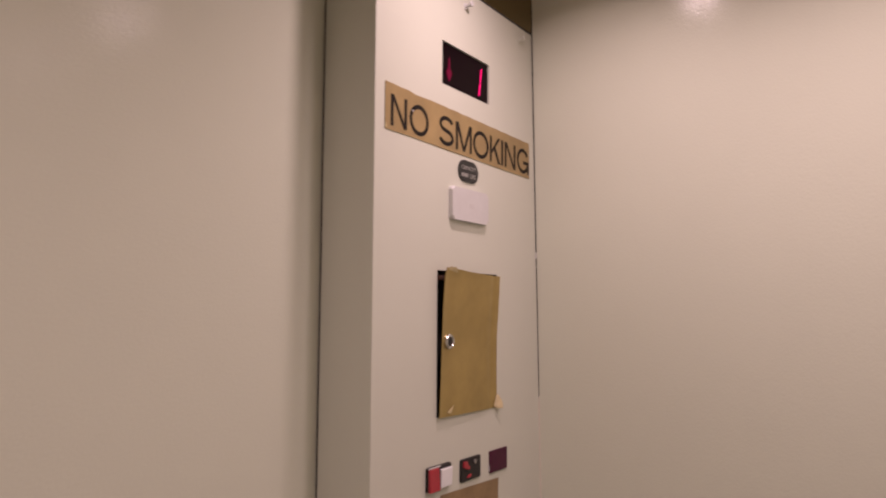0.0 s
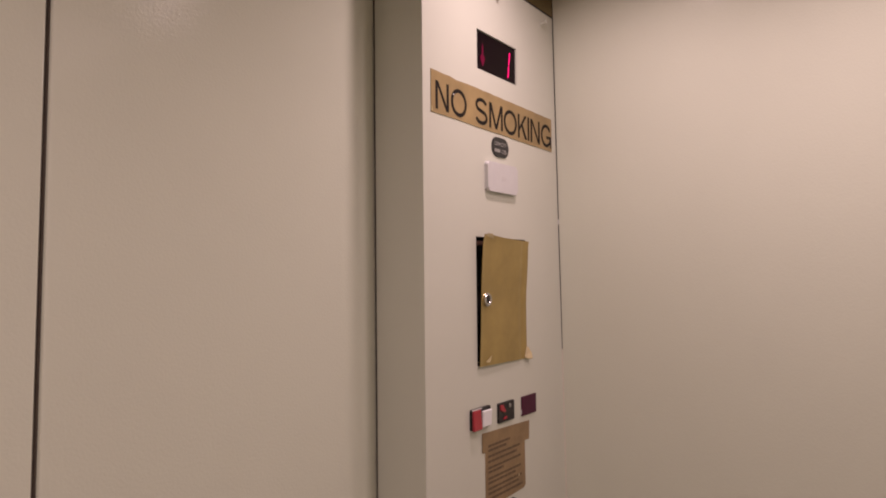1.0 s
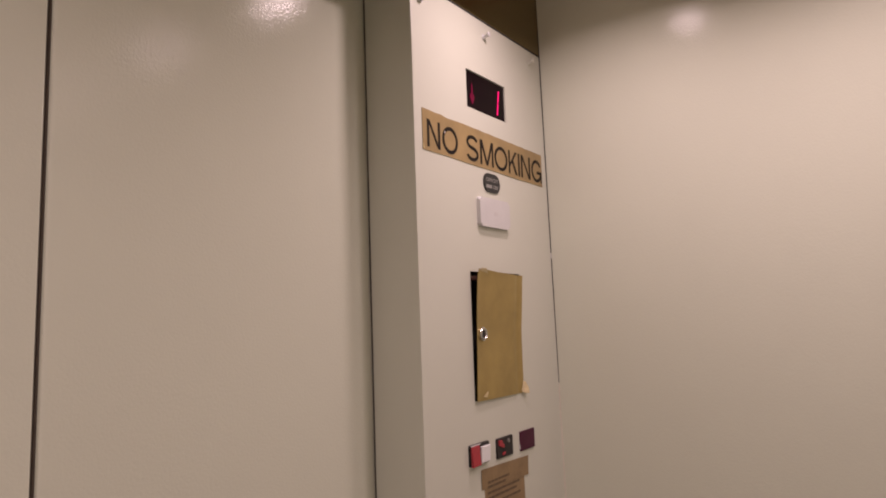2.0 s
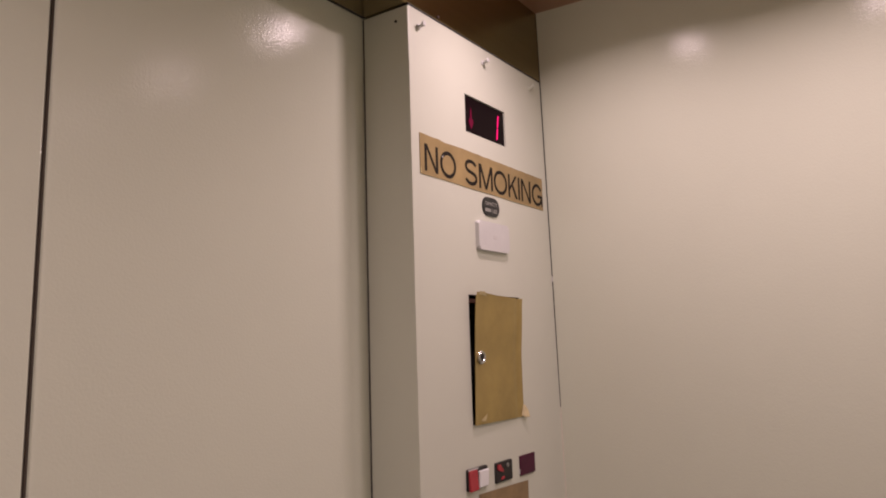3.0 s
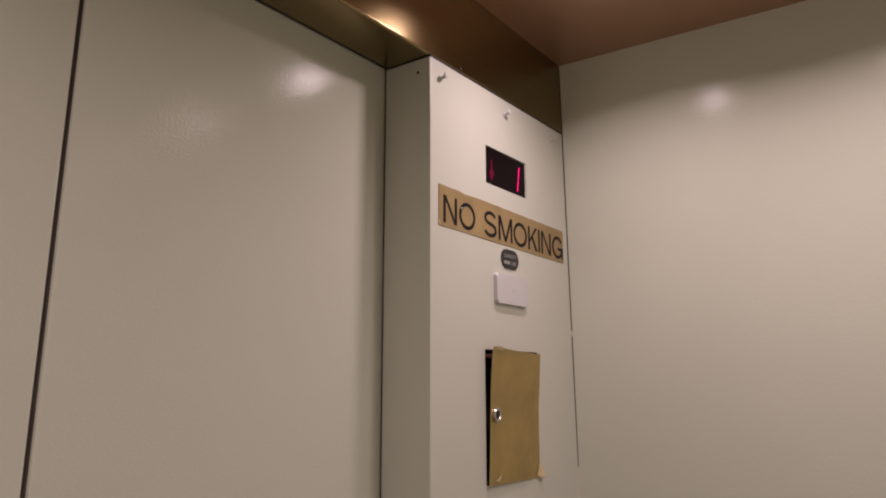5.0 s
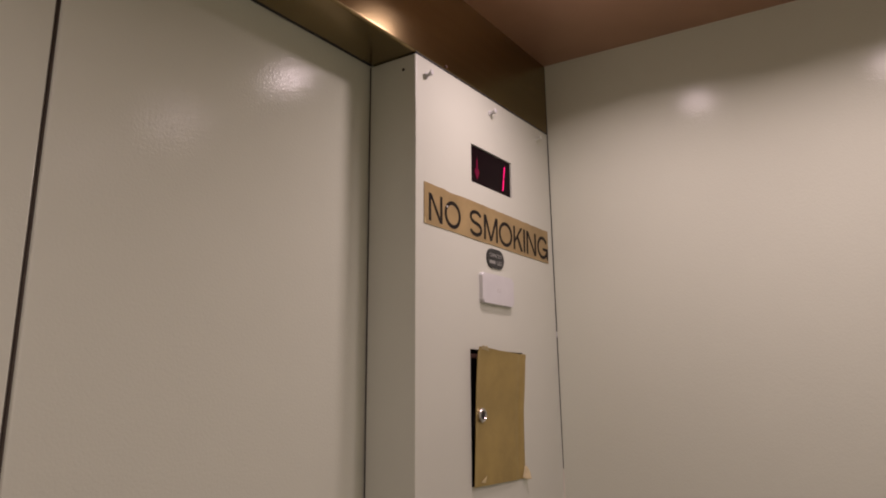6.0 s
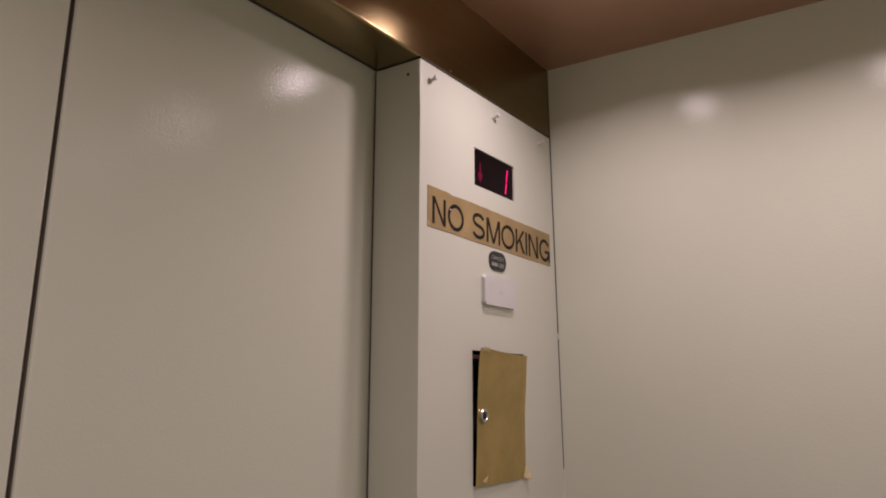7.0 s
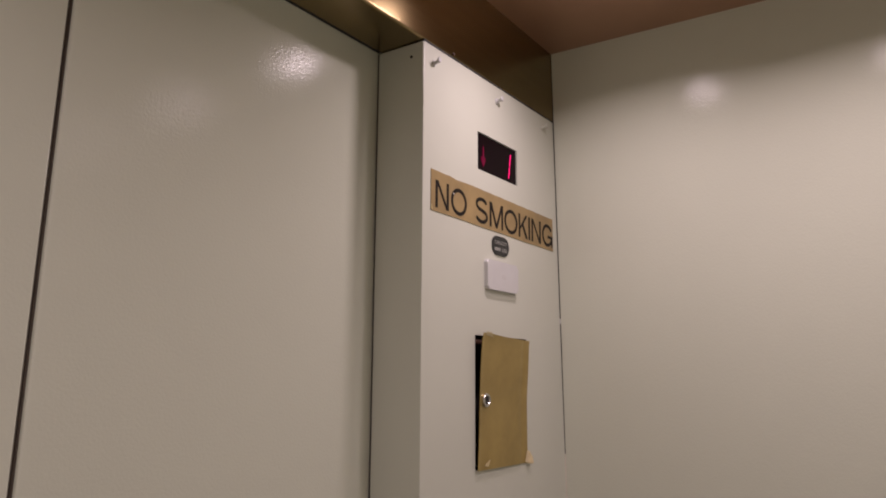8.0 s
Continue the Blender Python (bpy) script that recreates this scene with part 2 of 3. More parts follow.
put("fascia", bm, bronze, transom)
# added black strip: the shade in the gap between soffit and door
put("gap_shade_strip", add_box(bmesh.new(), 2 * -1.11 - JAMB, JAMB, DOOR_Y - 0.0098, DOOR_Y - 0.0015, TOP + 0.004, TOP + 0.02), rubber, transom, "black strip standing in for the shaded gap above the door", smooth=False)
put("gasket", add_box(bmesh.new(), JAMB, -0.004, -0.0006, 0.012, TOP + 0.0007, TOP + 0.0046), black_gap, transom, "dark gap strip over the panel", smooth=False)
put("rivet", add_disc(bmesh.new(), -0.431, TOP + 0.011, 0.003, -0.0025, 0.002, 12, 0.001), rust_brown, transom, "small dark rivet")

# ---- sliding doors ----
def seam(z):
    return -1.1045 - (1.8 - z) * 0.0205


def door_leaf(name, outer, side, label):
    leaf = thing(name, ((outer + seam(1)) / 2, DOOR_Y, 0.01), label, "lift door", group="sliding lift doors")
    z0, z1 = 0.012, TOP + 0.05
    half = 0.0034
    edge = [(seam(z1) + side * half, z1), (seam(z0) + side * half, z0)]
    outline = [(outer, z0), (outer, z1)] + edge
    put("leaf_face", add_prism(bmesh.new(), outline, DOOR_Y, DOOR_Y + 0.03, 0.003, 3), paint_door, leaf)
    strip = [(seam(z1) + side * 0.0005, z1), (seam(z0) + side * 0.0005, z0), (seam(z0) + side * 0.006, z0), (seam(z1) + side * 0.006, z1)]
    put("edge_strip", add_prism(bmesh.new(), strip, DOOR_Y + 0.005, DOOR_Y + 0.028), brown_rubber, leaf, "dark rubber meeting edge")
    return leaf


door_leaf("sliding_door", JAMB + 0.03, 1, "cream enamelled sliding lift door, closed, beside the operating panel")
door_leaf("sliding_door", 2 * -1.11 - JAMB - 0.03, -1, "cream enamelled sliding lift door, closed, far leaf")

# ---- operating panel: folded sheet with cut-outs ----
DISP = (-0.344, -0.1825, 1.935, 2.013)
HOLE = (-0.356, -0.1535, 1.363, 1.609)
panel = thing("operating_panel", (-0.26, 0, 0), "cream enamelled metal lift operating panel beside the doors", "control panel", "structure")


def edge_gap(z):
    """Width of the slit to the side wall, narrowing downwards."""
    return 0.0015 + 0.0020 * min(1.0, max(0.0, (z - 1.35) / 0.4))


P_TOP = TOP + 0.0005
bm = bmesh.new()
xs = [JAMB, HOLE[0], DISP[0], DISP[1], HOLE[1], None]
zl = [0.0, HOLE[2], HOLE[3], DISP[2], DISP[3], P_TOP]


def px(i, z):
    return xs[i] if xs[i] is not None else lean(z) - edge_gap(z)


grid = {}
for i in range(6):
    for k in range(6):
        grid[i, k] = bm.verts.new((px(i, zl[k]), 0, zl[k]))
for i in range(5):
    for k in range(5):
        if k == 1 and 1 <= i <= 3 or k == 3 and i == 2:
            continue
        bm.faces.new((grid[i, k], grid[i + 1, k], grid[i + 1, k + 1], grid[i, k + 1]))
# fold the outer edges and the cut-outs' rims back
rim = [e for e in bm.edges if len(e.link_faces) == 1]
made = bmesh.ops.extrude_edge_only(bm, edges=rim)
for v in made["geom"]:
    if isinstance(v, bmesh.types.BMVert):
        v.co.y += 0.014
fold = [e for e in bm.edges if all(abs(v.co.x - JAMB) < 1e-4 and v.co.y < 0.001 for v in e.verts)]
bmesh.ops.bevel(bm, geom=fold, offset=0.003, segments=3, affect="EDGES", profile=0.5)
put("face_sheet", bm, paint_panel, panel)
put("jamb_return", add_box(bmesh.new(), JAMB, JAMB + 0.012, 0.014, DOOR_Y - 0.005, 0, P_TOP), paint_panel, panel, "cream jamb return with a screw hole", smooth=False)
# added black strip: the shade in the gap between jamb and door
put("gap_shade_strip", add_box(bmesh.new(), JAMB + 0.0008, JAMB + 0.012, DOOR_Y - 0.005, DOOR_Y - 0.0015, 0, P_TOP), rubber, panel, "black strip standing in for the shaded gap beside the door", smooth=False)
bm = add_disc(bmesh.new(), 0, 0, 0.003, -0.0006, 0.002, 14)
bmesh.ops.rotate(bm, verts=bm.verts[:], cent=(0, 0, 0), matrix=Matrix.Rotation(radians(-90), 3, "Z"))
bmesh.ops.translate(bm, verts=bm.verts[:], vec=(JAMB, 0.028, 2.106))
put("screw_hole", bm, black_gap, panel, "small dark screw hole")

# sealant closes the corner below the slit, with a fleck higher up
sealing = thing("corner_sealant", (lean(1), 0, 0), "cream sealant filling the lower corner joint", "sealant", "structure")
put("bead", add_prism(bmesh.new(), [(lean(0) - 0.0065, 0), (lean(1.345) - 0.004, 1.345), (lean(1.36) - 0.0005, 1.362), (lean(1.345) + 0.001, 1.345), (lean(0) + 0.001, 0)], -0.0012, 0.01), sealant, sealing)
put("fleck", add_prism(bmesh.new(), [(lean(1.66) - 0.004, 1.650), (lean(1.66) - 0.0045, 1.661), (lean(1.66) + 0.0005, 1.664), (lean(1.66) + 0.0005, 1.653)], -0.001, 0.006), white_plastic, sealing, "white paint fleck")

# matching return on the far side of the doorway
ret = thing("return_panel", (LEFT, 0, 0), "plain cream enamelled metal return panel beside the doors", "wall panel", "structure")
put("face_sheet", add_box(bmesh.new(), LEFT, 2 * -1.11 - JAMB, 0.0, DOOR_Y - 0.005, 0, P_TOP, 0.002), paint_panel, ret)

# ---- floor indicator ----
ind = thing("floor_indicator", (-0.264, 0.006, 1.974), "black smoked floor indicator with lit red arrow and figure 1", "indicator")
put("screen", add_box(bmesh.new(), DISP[0] + 0.0005, DISP[1] - 0.0005, 0.0035, 0.012, DISP[2] + 0.0005, DISP[3] - 0.0005), screen_mat, ind, smooth=False)
def slanted(xc, z0, z1, w, taper=0.35):
    s = 0.16
    zm = 1.9705
    f = lambda z: xc + (z - zm) * s
    h = w / 2
    return [(f(z0), z0), (f(z0 + h) - h, z0 + h), (f(z1 - h) - h, z1 - h), (f(z1), z1), (f(z1 - h) + h, z1 - h), (f(z0 + h) + h, z0 + h)]


put("upper_segment", add_prism(bmesh.new(), slanted(-0.2115, 1.9720, 1.9995, 0.0031), 0.0024, 0.003), led_red, ind, "bright red lit segment")
put("lower_segment", add_prism(bmesh.new(), slanted(-0.2115, 1.9445, 1.9705, 0.0031), 0.0024, 0.003), led_red, ind, "bright red lit segment")
put("arrow_shaft", add_prism(bmesh.new(), [(-0.3208, 1.9675), (-0.3203, 1.9860), (-0.3162, 1.9860), (-0.3157, 1.9675)], 0.0024, 0.003), led_dim, ind, "dim red lit arrow shaft")
put("arrow_head", add_prism(bmesh.new(), [(-0.3183, 1.9455), (-0.3232, 1.9525), (-0.3272, 1.9605), (-0.3240, 1.9670), (-0.3126, 1.9670), (-0.3094, 1.9605), (-0.3134, 1.9525)], 0.0024, 0.003), led_dim, ind, "dim red lit arrow head")
put("arrow_tail", add_prism(bmesh.new(), [(-0.3200, 1.9865), (-0.3192, 1.9910), (-0.3174, 1.9910), (-0.3166, 1.9865)], 0.0026, 0.003), led_faint, ind, "fading red glow")

# ---- NO SMOKING strip ----
sign = thing("no_smoking_sign", (-0.503, 0, 1.822), "tan strip sign reading NO SMOKING in black capitals", "sign")
tilt_z = -0.006 / 0.485
bm = bmesh.new()
outline = []
for i in range(25):
    x = -0.503 + 0.485 * i / 24
    outline.append((x, 1.897 + tilt_z * (x + 0.503) + 0.0005 * math.sin(9.0 * i) - (0.0015 if i in (4, 5) else 0)))
for i in range(25):
    x = -0.018 - 0.485 * i / 24
    outline.append((x, 1.822 + tilt_z * (x + 0.503) + 0.0004 * math.sin(7.0 * i)))
put("strip", add_prism(bm, outline, -0.0012, -0.0001), tan_foil, sign)
STROKE = 0.0071
CAP = 0.0505


def stroke(bm, pts, w, y, closed=False):
    """A flat band of width w along a line of (x, z) points, a little thick."""
    n = len(pts)
    left, right = [], []
    for i, (x, z) in enumerate(pts):
        a = pts[i - 1] if i or closed else pts[i]
        b = pts[(i + 1) % n] if i < n - 1 or closed else pts[i]
        dx, dz = b[0] - a[0], b[1] - a[1]
        d = math.hypot(dx, dz) or 1
        nx, nz = -dz / d * w / 2, dx / d * w / 2
        left.append((x + nx, z + nz)), right.append((x - nx, z - nz))
    f = [[bm.verts.new((x, yy, z)) for x, z in side] for yy in (y - 0.0003, y) for side in (left, right)]
    for i in range(n if closed else n - 1):
        j = (i + 1) % n
        for p, q in ((0, 1), (3, 2), (2, 0), (1, 3)):
            bm.faces.new((f[p][i], f[p][j], f[q][j], f[q][i]))
    if not closed:
        for i in (0, n - 1):
            bm.faces.new((f[0][i], f[1][i], f[3][i], f[2][i]))


def bar_poly(bm, corners, y):
    add_prism(bm, corners, y - 0.0003, y)


def arc(cx, cz, rx, rz, a0, a1, n=18):
    return [(cx + rx * math.cos(radians(a0 + (a1 - a0) * i / n)), cz + rz * math.sin(radians(a0 + (a1 - a0) * i / n))) for i in range(n + 1)]


def capital(char, x0, x1, z0, y):
    """One sans-serif capital between x0 and x1 on the base line z0."""
    bm = bmesh.new()
    z1, w, s = z0 + CAP, x1 - x0, STROKE
    h = s / 2
    ya, yb = y, y - 0.00006
    if char in "NMKI":
        bar_poly(bm, [(x0, z0), (x0, z1), (x0 + s, z1), (x0 + s, z0)], ya)
    if char in "NM":
        bar_poly(bm, [(x1 - s, z0), (x1 - s, z1), (x1, z1), (x1, z0)], ya)
    if char == "N":
        bar_poly(bm, [(x0 + 0.001, z1), (x0 + s * 1.15, z1), (x1 - 0.001, z0), (x1 - s * 1.15, z0)], yb)
    if char == "M":
        m = (x0 + x1) / 2
        bar_poly(bm, [(x0 + 0.001, z1), (x0 + s * 1.25, z1), (m + h, z0), (m - h, z0)], yb)
        bar_poly(bm, [(x1 - s * 1.25, z1), (x1 - 0.001, z1), (m + h, z0), (m - h, z0)], y - 0.00012)
    if char == "K":
        bar_poly(bm, [(x0 + s, z0 + 0.016), (x0 + s, z0 + 0.0235), (x1 - s * 1.3, z1), (x1 - 0.001, z1)], yb)
        bar_poly(bm, [(x0 + 0.36 * w, z0 + 0.0265), (x0 + 0.36 * w + s * 0.8, z0 + 0.0325), (x1, z0), (x1 - s * 1.3, z0)], y - 0.00012)
    if char == "O":
        stroke(bm, arc((x0 + x1) / 2, z0 + CAP / 2 - 0.0008, w / 2 - h, CAP / 2 - h + 0.0006, 0, 352, 44), s, ya, True)
    if char == "S":
        cx, q = (x0 + x1) / 2, CAP / 4
        top = arc(cx, z1 - q - h / 2 + 0.0006, w / 2 - h - 0.001, q - h / 2, 18, 240, 22)
        low = arc(cx, z0 + q + h / 2 - 0.0006, w / 2 - h, q - h / 2 + 0.0004, 62, -165, 22)
        stroke(bm, top + low, s, ya)
    if char == "G":
        cx, cz = (x0 + x1) / 2, z0 + CAP / 2
        stroke(bm, arc(cx, cz, w / 2 - h, CAP / 2 - h + 0.0006, 32, 345, 40), s, ya)
        bar_poly(bm, [(x1 - s * 0.85, z0), (x1 - s * 0.85, cz), (x1, cz), (x1, z0)], yb)
        bar_poly(bm, [(cx + 0.001, cz - s * 0.9), (cx + 0.001, cz), (x1, cz), (x1, cz - s * 0.9)], y - 0.00012)
    return bm


LETTERS = (("N", -0.4895, -0.447), ("O", -0.440, -0.386), ("S", -0.355, -0.309), ("M", -0.302, -0.248), ("O", -0.2435, -0.187),
           ("K", -0.182, -0.1415), ("I", -0.1375, -0.1312), ("N", -0.1235, -0.079), ("G", -0.0725, -0.0205))
for char, a, b in LETTERS:
    base = 1.8295 + tilt_z * ((a + b) / 2 + 0.503)
    put("letter", capital(char, a, b, base, -0.0013), ink, sign, "black capital letter", smooth=False)

put("chip", add_disc(bmesh.new(), -0.4315, 1.8655, 0.0016, -0.0021, -0.0013, 8), white_key, sign, "pale chip in the ink")
put("chip", add_prism(bmesh.new(), [(-0.5032, 1.8235), (-0.5032, 1.8330), (-0.5005, 1.8310), (-0.4985, 1.8262), (-0.4990, 1.8225)], -0.0016, -0.0011), dull_tape, sign, "worn pale corner")

# ---- capacity plaque ----
plaque = thing("capacity_plaque", (-0.260, 0, 1.792), "small charcoal rounded capacity plaque with pale engraving", "plaque")
put("plate", add_prism(bmesh.new(), rounded(-0.293, -0.2265, 1.7725, 1.8115, 0.0185), -0.0025, -0.0001, 0.0008), charcoal, plaque)
put("lettering", lettering("CAPACITY", -0.284, -0.236, 1.7945, 1.8020, -0.0026, 0.0003), pale_ink, plaque, "pale engraved word", smooth=False)
bm = bmesh.new()
for i in range(4):
    add_box(bm, -0.284 + 0.0058 * i, -0.2797 + 0.0058 * i, -0.0029, -0.0024, 1.7812, 1.7878)
put("figure_bars", bm, pale_ink, plaque, "pale unreadable figures", smooth=False)
put("lettering", lettering("LBS", -0.2555, -0.237, 1.7805, 1.7885, -0.0026, 0.0003), pale_ink, plaque, "pale engraved word", smooth=False)

# ---- blank white cover plate ----
cover = thing("cover_plate", (-0.262, 0, 1.7285), "blank white plastic cover plate fixed to the panel", "cover plate")
put("plate", add_prism(bmesh.new(), rounded(-0.3215, -0.1990, 1.6995, 1.7580, 0.006, 5), -0.0084, -0.0001, 0.0055, 4), white_plastic, cover)
put("moulded_mark", add_prism(bmesh.new(), rounded(-0.2655, -0.2505, 1.7235, 1.7325, 0.003, 4), -0.0086, -0.0083, 0.0001), white_mark, cover, "faint moulded mark")

# ---- service cabinet behind a warped gold sheet ----
cab = thing("service_cabinet", (-0.256, 0, 1.486), "recessed service cabinet with warped gold metal door ajar", "cabinet")
bm = bmesh.new()
x0, x1, z0, z1 = HOLE[0] - 0.001, HOLE[1] + 0.001, HOLE[2] - 0.001, HOLE[3] + 0.001
y0, y1 = 0.0142, 0.040
A = [bm.verts.new((x, y0, z)) for x, z in ((x0, z0), (x1, z0), (x1, z1), (x0, z1))]
B = [bm.verts.new((x, y1, z)) for x, z in ((x0, z0), (x1, z0), (x1, z1), (x0, z1))]
for i in range(4):
    j = (i + 1) % 4
    bm.faces.new((A[i], A[j], B[j], B[i]))
bm.faces.new(B)
put("recess_box", bm, black_gap, cab, "black inside of the recess", smooth=False)
put("bracket", add_box(bmesh.new(), HOLE[0] + 0.002, HOLE[1] - 0.004, 0.001, 0.012, 1.5925, 1.6005, 0.001), rust_brown, cab, "dark rusty bracket inside")
# black liner just inside the cut-out
bm = bmesh.new()
ins = 0.0008
for a in ((HOLE[0], HOLE[0] + ins, HOLE[2], HOLE[3]), (HOLE[1] - ins, HOLE[1], HOLE[2], HOLE[3]),
          (HOLE[0] + ins, HOLE[1] - ins, HOLE[3] - ins, HOLE[3]), (HOLE[0] + ins, HOLE[1] - ins, HOLE[2], HOLE[2] + ins)):
    add_box(bm, a[0], a[1], 0.0006, 0.0142, a[2], a[3])
put("liner", bm, black_gap, cab, "black frame liner", smooth=False)


def stand_off(u, v):
    """How far the sheet stands out of the panel; u across from the lock edge, v up."""
    left = 0.006 + 0.004 * v + 0.007 * v * v
    right = 0.0022 + 0.0065 * max(0.0, v - 0.55) / 0.45
    crease = 0.0016 * math.exp(-((u - 0.88) / 0.035) ** 2)
    return left + (right - left) * (u ** 0.8) - crease + 0.0022 * max(0.0, (v - 0.93) / 0.07) ** 2 * (1 - 0.5 * u) + 0.0012 * max(0.0, (0.05 - u) / 0.05) ** 2 + 0.0009 * math.sin(6.0 * v + 3.0 * u)


bm = bmesh.new()
NU, NV = 32, 24
def sheet_x(u, v):
    return -0.3555 + 0.1985 * u + 0.002 * (v - 0.5) * (1 - u)


def sheet_z(u, v):
    sag = 0.0045 * min(1.0, max(0.0, (u - 0.06) / 0.35))
    return 1.3625 + 0.2485 * v - sag * v + 0.0012 * math.sin(5 * u) * v - 0.003 * (1 - v) * u + 0.002 * (1 - u) * v


layers = []
for off in (0.0, 0.0014):
    layers.append([[bm.verts.new((sheet_x(i / NU, k / NV), -stand_off(i / NU, k / NV) + off, sheet_z(i / NU, k / NV))) for k in range(NV + 1)] for i in range(NU + 1)])
f, b = layers
for i in range(NU):
    for k in range(NV):
        bm.faces.new((f[i][k], f[i + 1][k], f[i + 1][k + 1], f[i][k + 1]))
        bm.faces.new((b[i][k], b[i][k + 1], b[i + 1][k + 1], b[i + 1][k]))
for i in range(NU):
    for k in (0, NV):
        bm.faces.new((f[i][k], b[i][k], b[i + 1][k], f[i + 1][k]))
for k in range(NV):
    for i in (0, NU):
        bm.faces.new((f[i][k], f[i][k + 1], b[i][k + 1], b[i][k]))
cab_door = put("door", bm, brass_sheet, cab, "warped worn gold metal sheet")
LK = (-0.3345, 1.4885)
ly = -stand_off(0.1, 0.5)
lock = put("lock", add_ring(bmesh.new(), LK[0], LK[1], 0.0072, 0.0132, ly - 0.006, ly + 0.0008, 28, 0.002), chrome, cab_door, "chrome cylinder lock")
put("keyhole", add_disc(bmesh.new(), LK[0], LK[1], 0.0076, ly - 0.0042, ly - 0.001, 20), black_plastic, cab_door, "black lock core")


def tape(points, push=0.0006):
    """A crumpled scrap of tape on the sheet: (u, v, extra stand-off) corners joined in a fan."""
    bm = bmesh.new()
    top = [bm.verts.new((sheet_x(u, v), -stand_off(min(1, max(0, u)), min(1, max(0, v))) - push - h, sheet_z(u, v))) for u, v, h in points]
    low = [bm.verts.new(p.co + Vector((0, 0.0004, 0))) for p in top]
    n = len(top)
    for i in range(1, n - 1):
        bm.faces.new((top[0], top[i], top[i + 1]))
        bm.faces.new((low[0], low[i + 1], low[i]))
    for i in range(n):
        j = (i + 1) % n
        bm.faces.new((top[i], low[i], low[j], top[j]))
    return bm


put("tape_scrap", tape([(0.93, 0.012, 0.001), (0.99, -0.008, 0.003), (1.055, -0.006, 0.007), (1.045, 0.045, 0.006), (1.005, 0.095, 0.003), (0.975, 0.10, 0.001)]), tape_mat, cab_door, "yellowed curling tape scrap", smooth=False)
put("tape_scrap", tape([(0.10, 0.03, 0.0008), (0.17, 0.02, 0.0022), (0.215, 0.075, 0.001), (0.15, 0.045, 0.0015)]), dull_tape, cab_door, "yellowed curling tape scrap", smooth=False)
put("tape_scrap", tape([(0.03, 0.985, 0.0005), (0.05, 1.010, 0.002), (0.10, 1.004, 0.001), (0.13, 1.012, 0.002), (0.17, 0.998, 0.001), (0.20, 0.975, 0.0005)]), dull_tape, cab_door, "yellowed curling tape scrap", smooth=False)

# ---- three control inserts under the cabinet ----
sw = thing("rocker_switch", (-0.351, 0, 1.266), "double rocker switch, one red and one white key", "switch")
bm = add_prism(bmesh.new(), rounded(-0.3865, -0.3175, 1.2472, 1.2860, 0.003, 3), -0.0055, -0.0001, 0.0012)
put("bezel", bm, black_plastic, sw, "black plastic bezel")
put("top_rim", add_box(bmesh.new(), -0.3868, -0.352, -0.0066, -0.0056, 1.2838, 1.2863, 0.0005), white_plastic, sw, "pale chipped rim")


def rocker(x0, x1, z0, z1, yt, yb):
    bm = add_box(bmesh.new(), x0, x1, -0.012, -0.0056, z0, z1)
    for v in bm.verts:
        if v.co.y < -0.01:
            v.co.y = yt if v.co.z > (z0 + z1) / 2 else yb
    bmesh.ops.bevel(bm, geom=bm.edges[:], offset=0.0016, segments=2, affect="EDGES", profile=0.5)
    return bm


put("red_key", rocker(-0.3868, -0.3582, 1.2470, 1.2838, -0.0085, -0.0115), red_plastic, sw, "glossy red rocker key")
put("white_key", rocker(-0.3540, -0.3215, 1.2490, 1.2800, -0.0115, -0.0095), white_key, sw, "white rocker key")

sw = thing("broken_switch", (-0.252, 0, 1.263), "black switch insert with broken red keys", "switch")
put("housing", add_prism(bmesh.new(), rounded(-0.2845, -0.2195, 1.2435, 1.2825, 0.003, 3), -0.004, -0.0001, 0.001), black_plastic, sw)
put("red_stub", add_prism(bmesh.new(), [(-0.2795, 1.2695), (-0.279, 1.2790), (-0.2675, 1.2780), (-0.2655, 1.2715), (-0.2585, 1.2680), (-0.2595, 1.2625), (-0.2705, 1.2650)], -0.0065, -0.0039, 0.001), red_plastic, sw, "broken red key stub")
put("red_chip", add_prism(bmesh.new(), [(-0.266, 1.2495), (-0.2635, 1.2535), (-0.2545, 1.2545), (-0.2525, 1.2515), (-0.258, 1.2485)], -0.006, -0.0039, 0.0008), red_plastic, sw, "small red chip")
put("contact", add_disc(bmesh.new(), -0.2395, 1.2735, 0.0042, -0.0062, -0.0039, 14, 0.0008), steel, sw, "dull metal contact")

sw = thing("blank_insert", (-0.1515, 0, 1.2615), "plain maroon plastic insert set in the panel", "switch")
put("insert", add_prism(bmesh.new(), rounded(-0.184, -0.119, 1.2415, 1.2815, 0.002, 3), -0.003, -0.0001, 0.0008), maroon_plastic, sw)
put("catch", add_box(bmesh.new(), -0.1865, -0.1842, -0.0022, -0.0001, 1.2455, 1.2555, 0.0005), white_plastic, sw, "tiny pale catch")

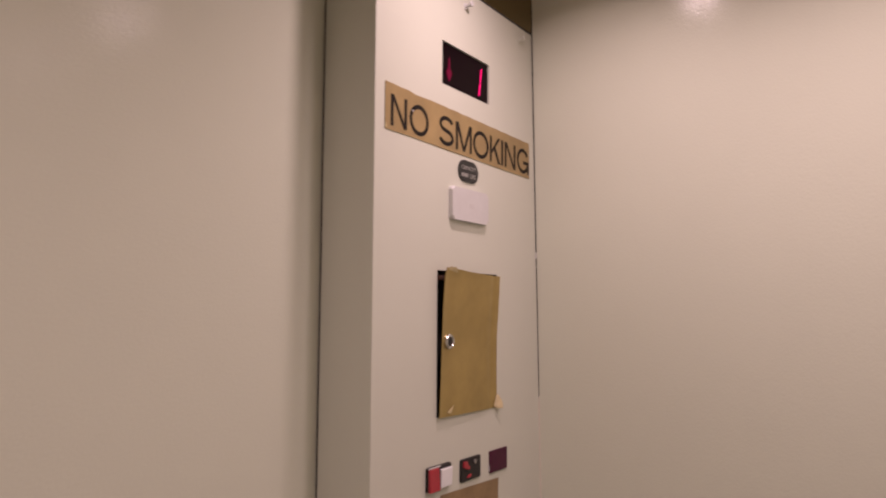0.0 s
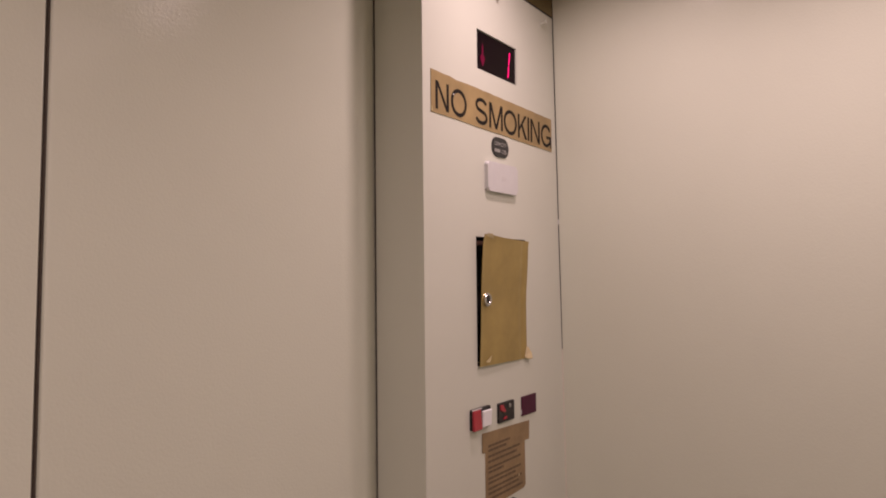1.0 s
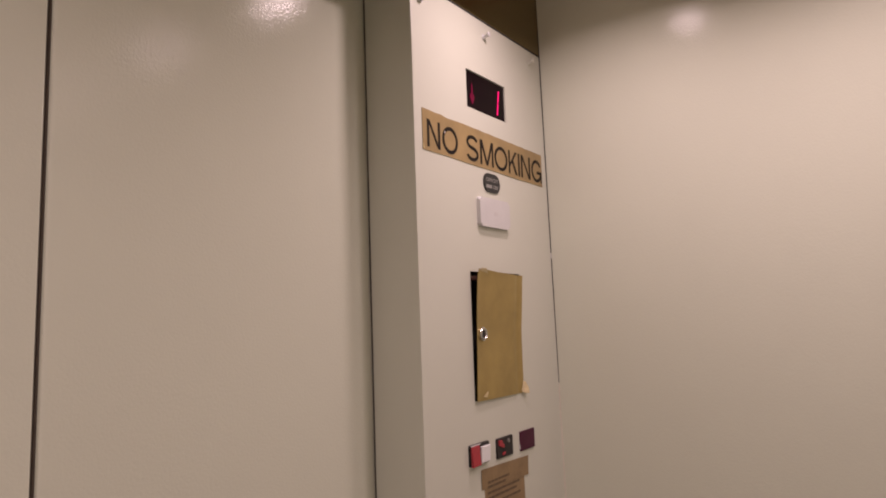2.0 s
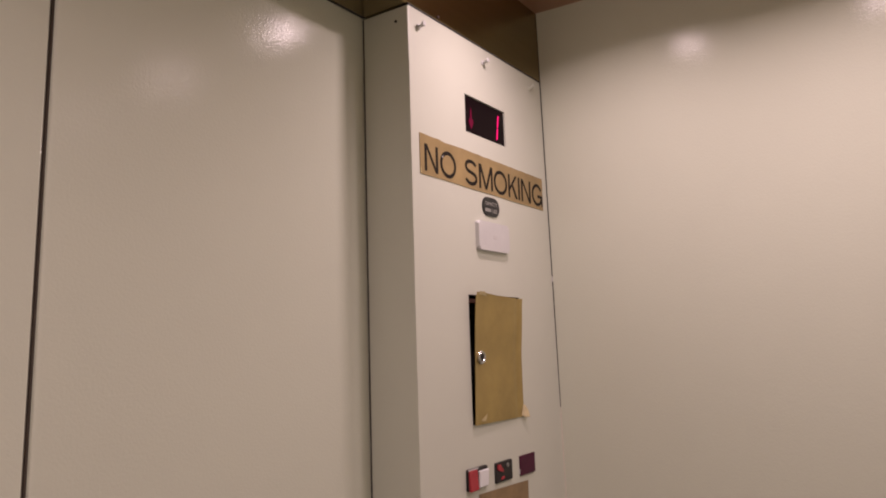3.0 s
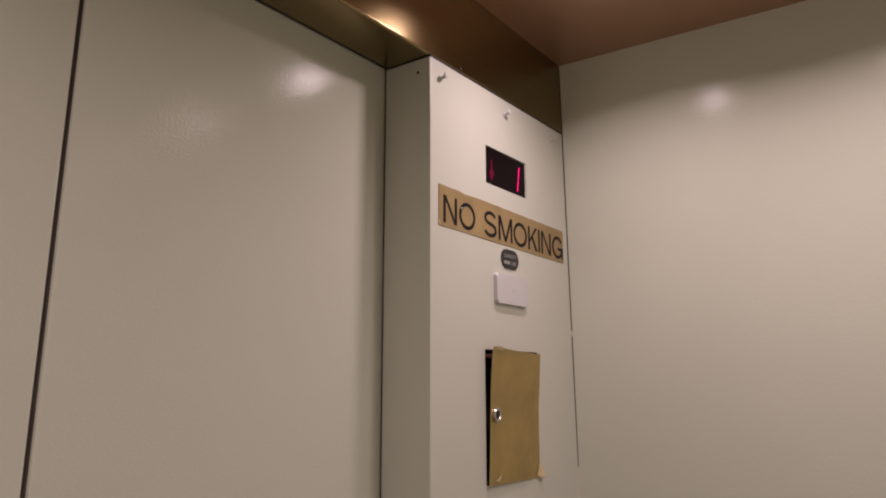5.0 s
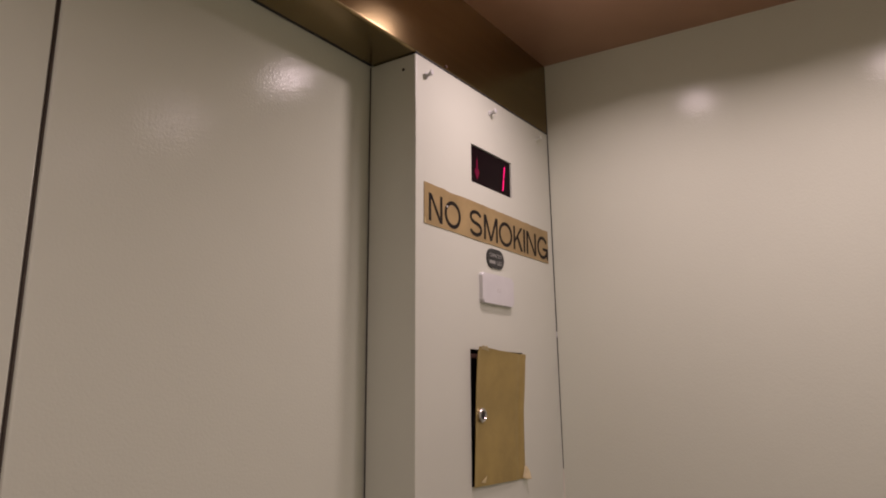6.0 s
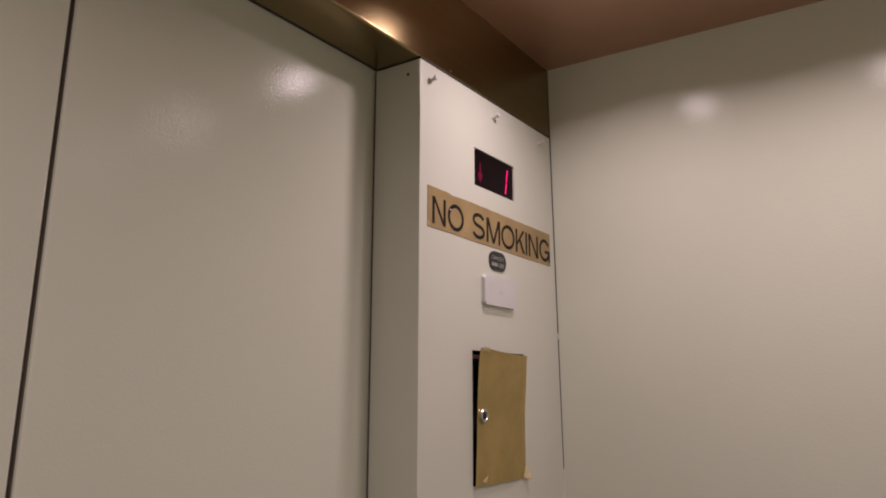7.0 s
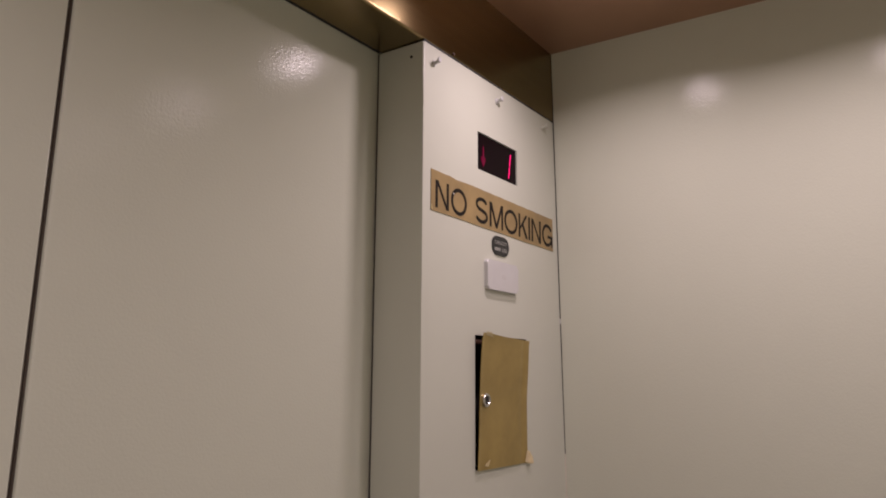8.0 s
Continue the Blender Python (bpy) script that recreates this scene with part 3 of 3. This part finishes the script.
# ---- notice taped under the inserts ----
notice = thing("taped_notice", (-0.25, 0, 1.165), "tan paper notice with faded text, taped to panel", "notice")
put("sheet", add_prism(bmesh.new(), [(-0.3325, 1.0885), (-0.3325, 1.2), (-0.171, 1.2), (-0.1695, 1.100), (-0.176, 1.0945)], -0.0009, -0.0001), tan_paper, notice)
put("tape_band", add_prism(bmesh.new(), [(-0.344, 1.1975), (-0.3445, 1.2350), (-0.1505, 1.2285), (-0.1525, 1.1900)], -0.0016, -0.001), tan_paper, notice, "tan tape band across the top")
random.seed(4)
LINES = ((1.2070, 0.52, 0), (1.1985, 0.42, 0), (1.1870, 0.78, 0), (1.1770, 0.70, 0), (1.1650, 0.80, 0), (1.1570, 0.36, 0), (1.1450, 0.80, 0), (1.1365, 0.66, 0), (1.1255, 0.82, 0), (1.1165, 0.74, 0), (1.1060, 0.84, 0))
for zc, frac, _ in LINES:
    bm = bmesh.new()
    x, end = -0.322, -0.322 + 0.138 * frac / 0.84
    while x < end:
        w = min(random.uniform(0.008, 0.022), end - x)
        if w > 0.002:
            y = -0.0019 if zc > 1.19 else -0.0012
            add_box(bm, x, x + w, y, y + 0.00025, zc - 0.0021, zc + 0.0021)
        x += w + 0.0022
    put("text_line", bm, ink_brown, notice, "row of faded unreadable words", smooth=False)

# glint on the notice, made as a small disc in pale tape colour
put("glint_disc", add_disc(bmesh.new(), -0.1985, 1.1255, 0.0022, -0.0016, -0.001, 10, 0.0004), tape_mat, notice, "small pale disc standing in for a glint on the notice")
keysw = thing("key_switch", (-0.228, 0, 1.074), "small black key switch under the notice", "switch")
put("collar", add_ring(bmesh.new(), -0.228, 1.0735, 0.006, 0.013, -0.005, -0.0001, 24, 0.001), black_plastic, keysw)
put("barrel", add_disc(bmesh.new(), -0.228, 1.0735, 0.0065, -0.003, -0.0001, 20, 0.0006), steel, keysw, "dull steel barrel")

# ---- white plastic push hooks along the panel's top ----
def hook():
    h = thing("push_hook", (0, 0, 0), "small white plastic peg pushed into the panel", "peg", group="pegs along the panel top")
    part("collar", add_disc(bmesh.new(), 0, 0, 0.006, -0.002, -0.0001, 18, 0.0007), white_plastic, h)
    bm = bmesh.new()
    prev = None
    for y, r, dz in ((-0.0019, 0.0034, 0), (-0.0055, 0.0030, 0.0004), (-0.0088, 0.0034, 0.0016), (-0.0108, 0.0050, 0.0030), (-0.0135, 0.0053, 0.0040), (-0.0145, 0.0040, 0.0043)):
        ring = [bm.verts.new((r * math.cos(2 * math.pi * i / 16), y, dz + r * math.sin(2 * math.pi * i / 16))) for i in range(16)]
        if prev:
            for i in range(16):
                j = (i + 1) % 16
                bm.faces.new((prev[i], prev[j], ring[j], ring[i]))
        else:
            bm.faces.new(ring)
        prev = ring
    bm.faces.new(prev[::-1])
    part("peg", bm, white_plastic, h)
    return h


first = hook()
first.location = (-0.4955, 0, 2.0985)
copy_thing(first, pose(-0.269, 0, 2.099, 0, 25, 0))
third = copy_thing(first, pose(-0.0605, 0, 2.1015, 0, 5, 0))
tagged(third, "small cream painted plastic peg pushed into the panel")
for piece in third.children:
    piece.data = piece.data.copy()
    piece.data.materials[0] = paint_panel

# ---- recessed downlights ----
def turned_profile(profile, n=32):
    """A surface of revolution about the z axis from (radius, height) pairs."""
    bm = bmesh.new()
    rings = []
    for r, z in profile:
        if r < 1e-5:
            rings.append([bm.verts.new((0, 0, z))])
        else:
            rings.append([bm.verts.new((r * math.cos(2 * math.pi * i / n), r * math.sin(2 * math.pi * i / n), z)) for i in range(n)])
    for p, q in zip(rings, rings[1:]):
        for i in range(n):
            j = (i + 1) % n
            if len(p) == 1:
                bm.faces.new((p[0], q[i], q[j]))
            elif len(q) == 1:
                bm.faces.new((p[i], p[j], q[0]))
            else:
                bm.faces.new((p[i], p[j], q[j], q[i]))
    return bm


def downlight():
    d = thing("downlight", (0, 0, CEIL), "small ceiling reflector lamp in bronze ring, lit warm", "ceiling light", group="ceiling lamps")
    part("trim_ring", turned_profile([(0.030, -0.0005), (0.058, -0.0005), (0.058, -0.004), (0.053, -0.008), (0.044, -0.009), (0.040, -0.006)]), bronze, d, "bronze trim ring")
    part("bulb", turned_profile([(0.022, -0.001), (0.023, -0.010), (0.030, -0.018), (0.0375, -0.026), (0.040, -0.031), (0.0385, -0.034)]), bulb_glow, d, "glowing frosted bulb")
    part("lens", turned_profile([(0.0385, -0.034), (0.033, -0.0365), (0.022, -0.0385), (0.010, -0.0395), (0.0, -0.040)]), lens_glow, d, "glowing warm lens")
    return d


one = downlight()
one.location = (*LAMP_SPOTS[0], ceil_z(*LAMP_SPOTS[0]))
for lx, ly in LAMP_SPOTS[1:]:
    copy_thing(one, pose(lx, ly, ceil_z(lx, ly)))
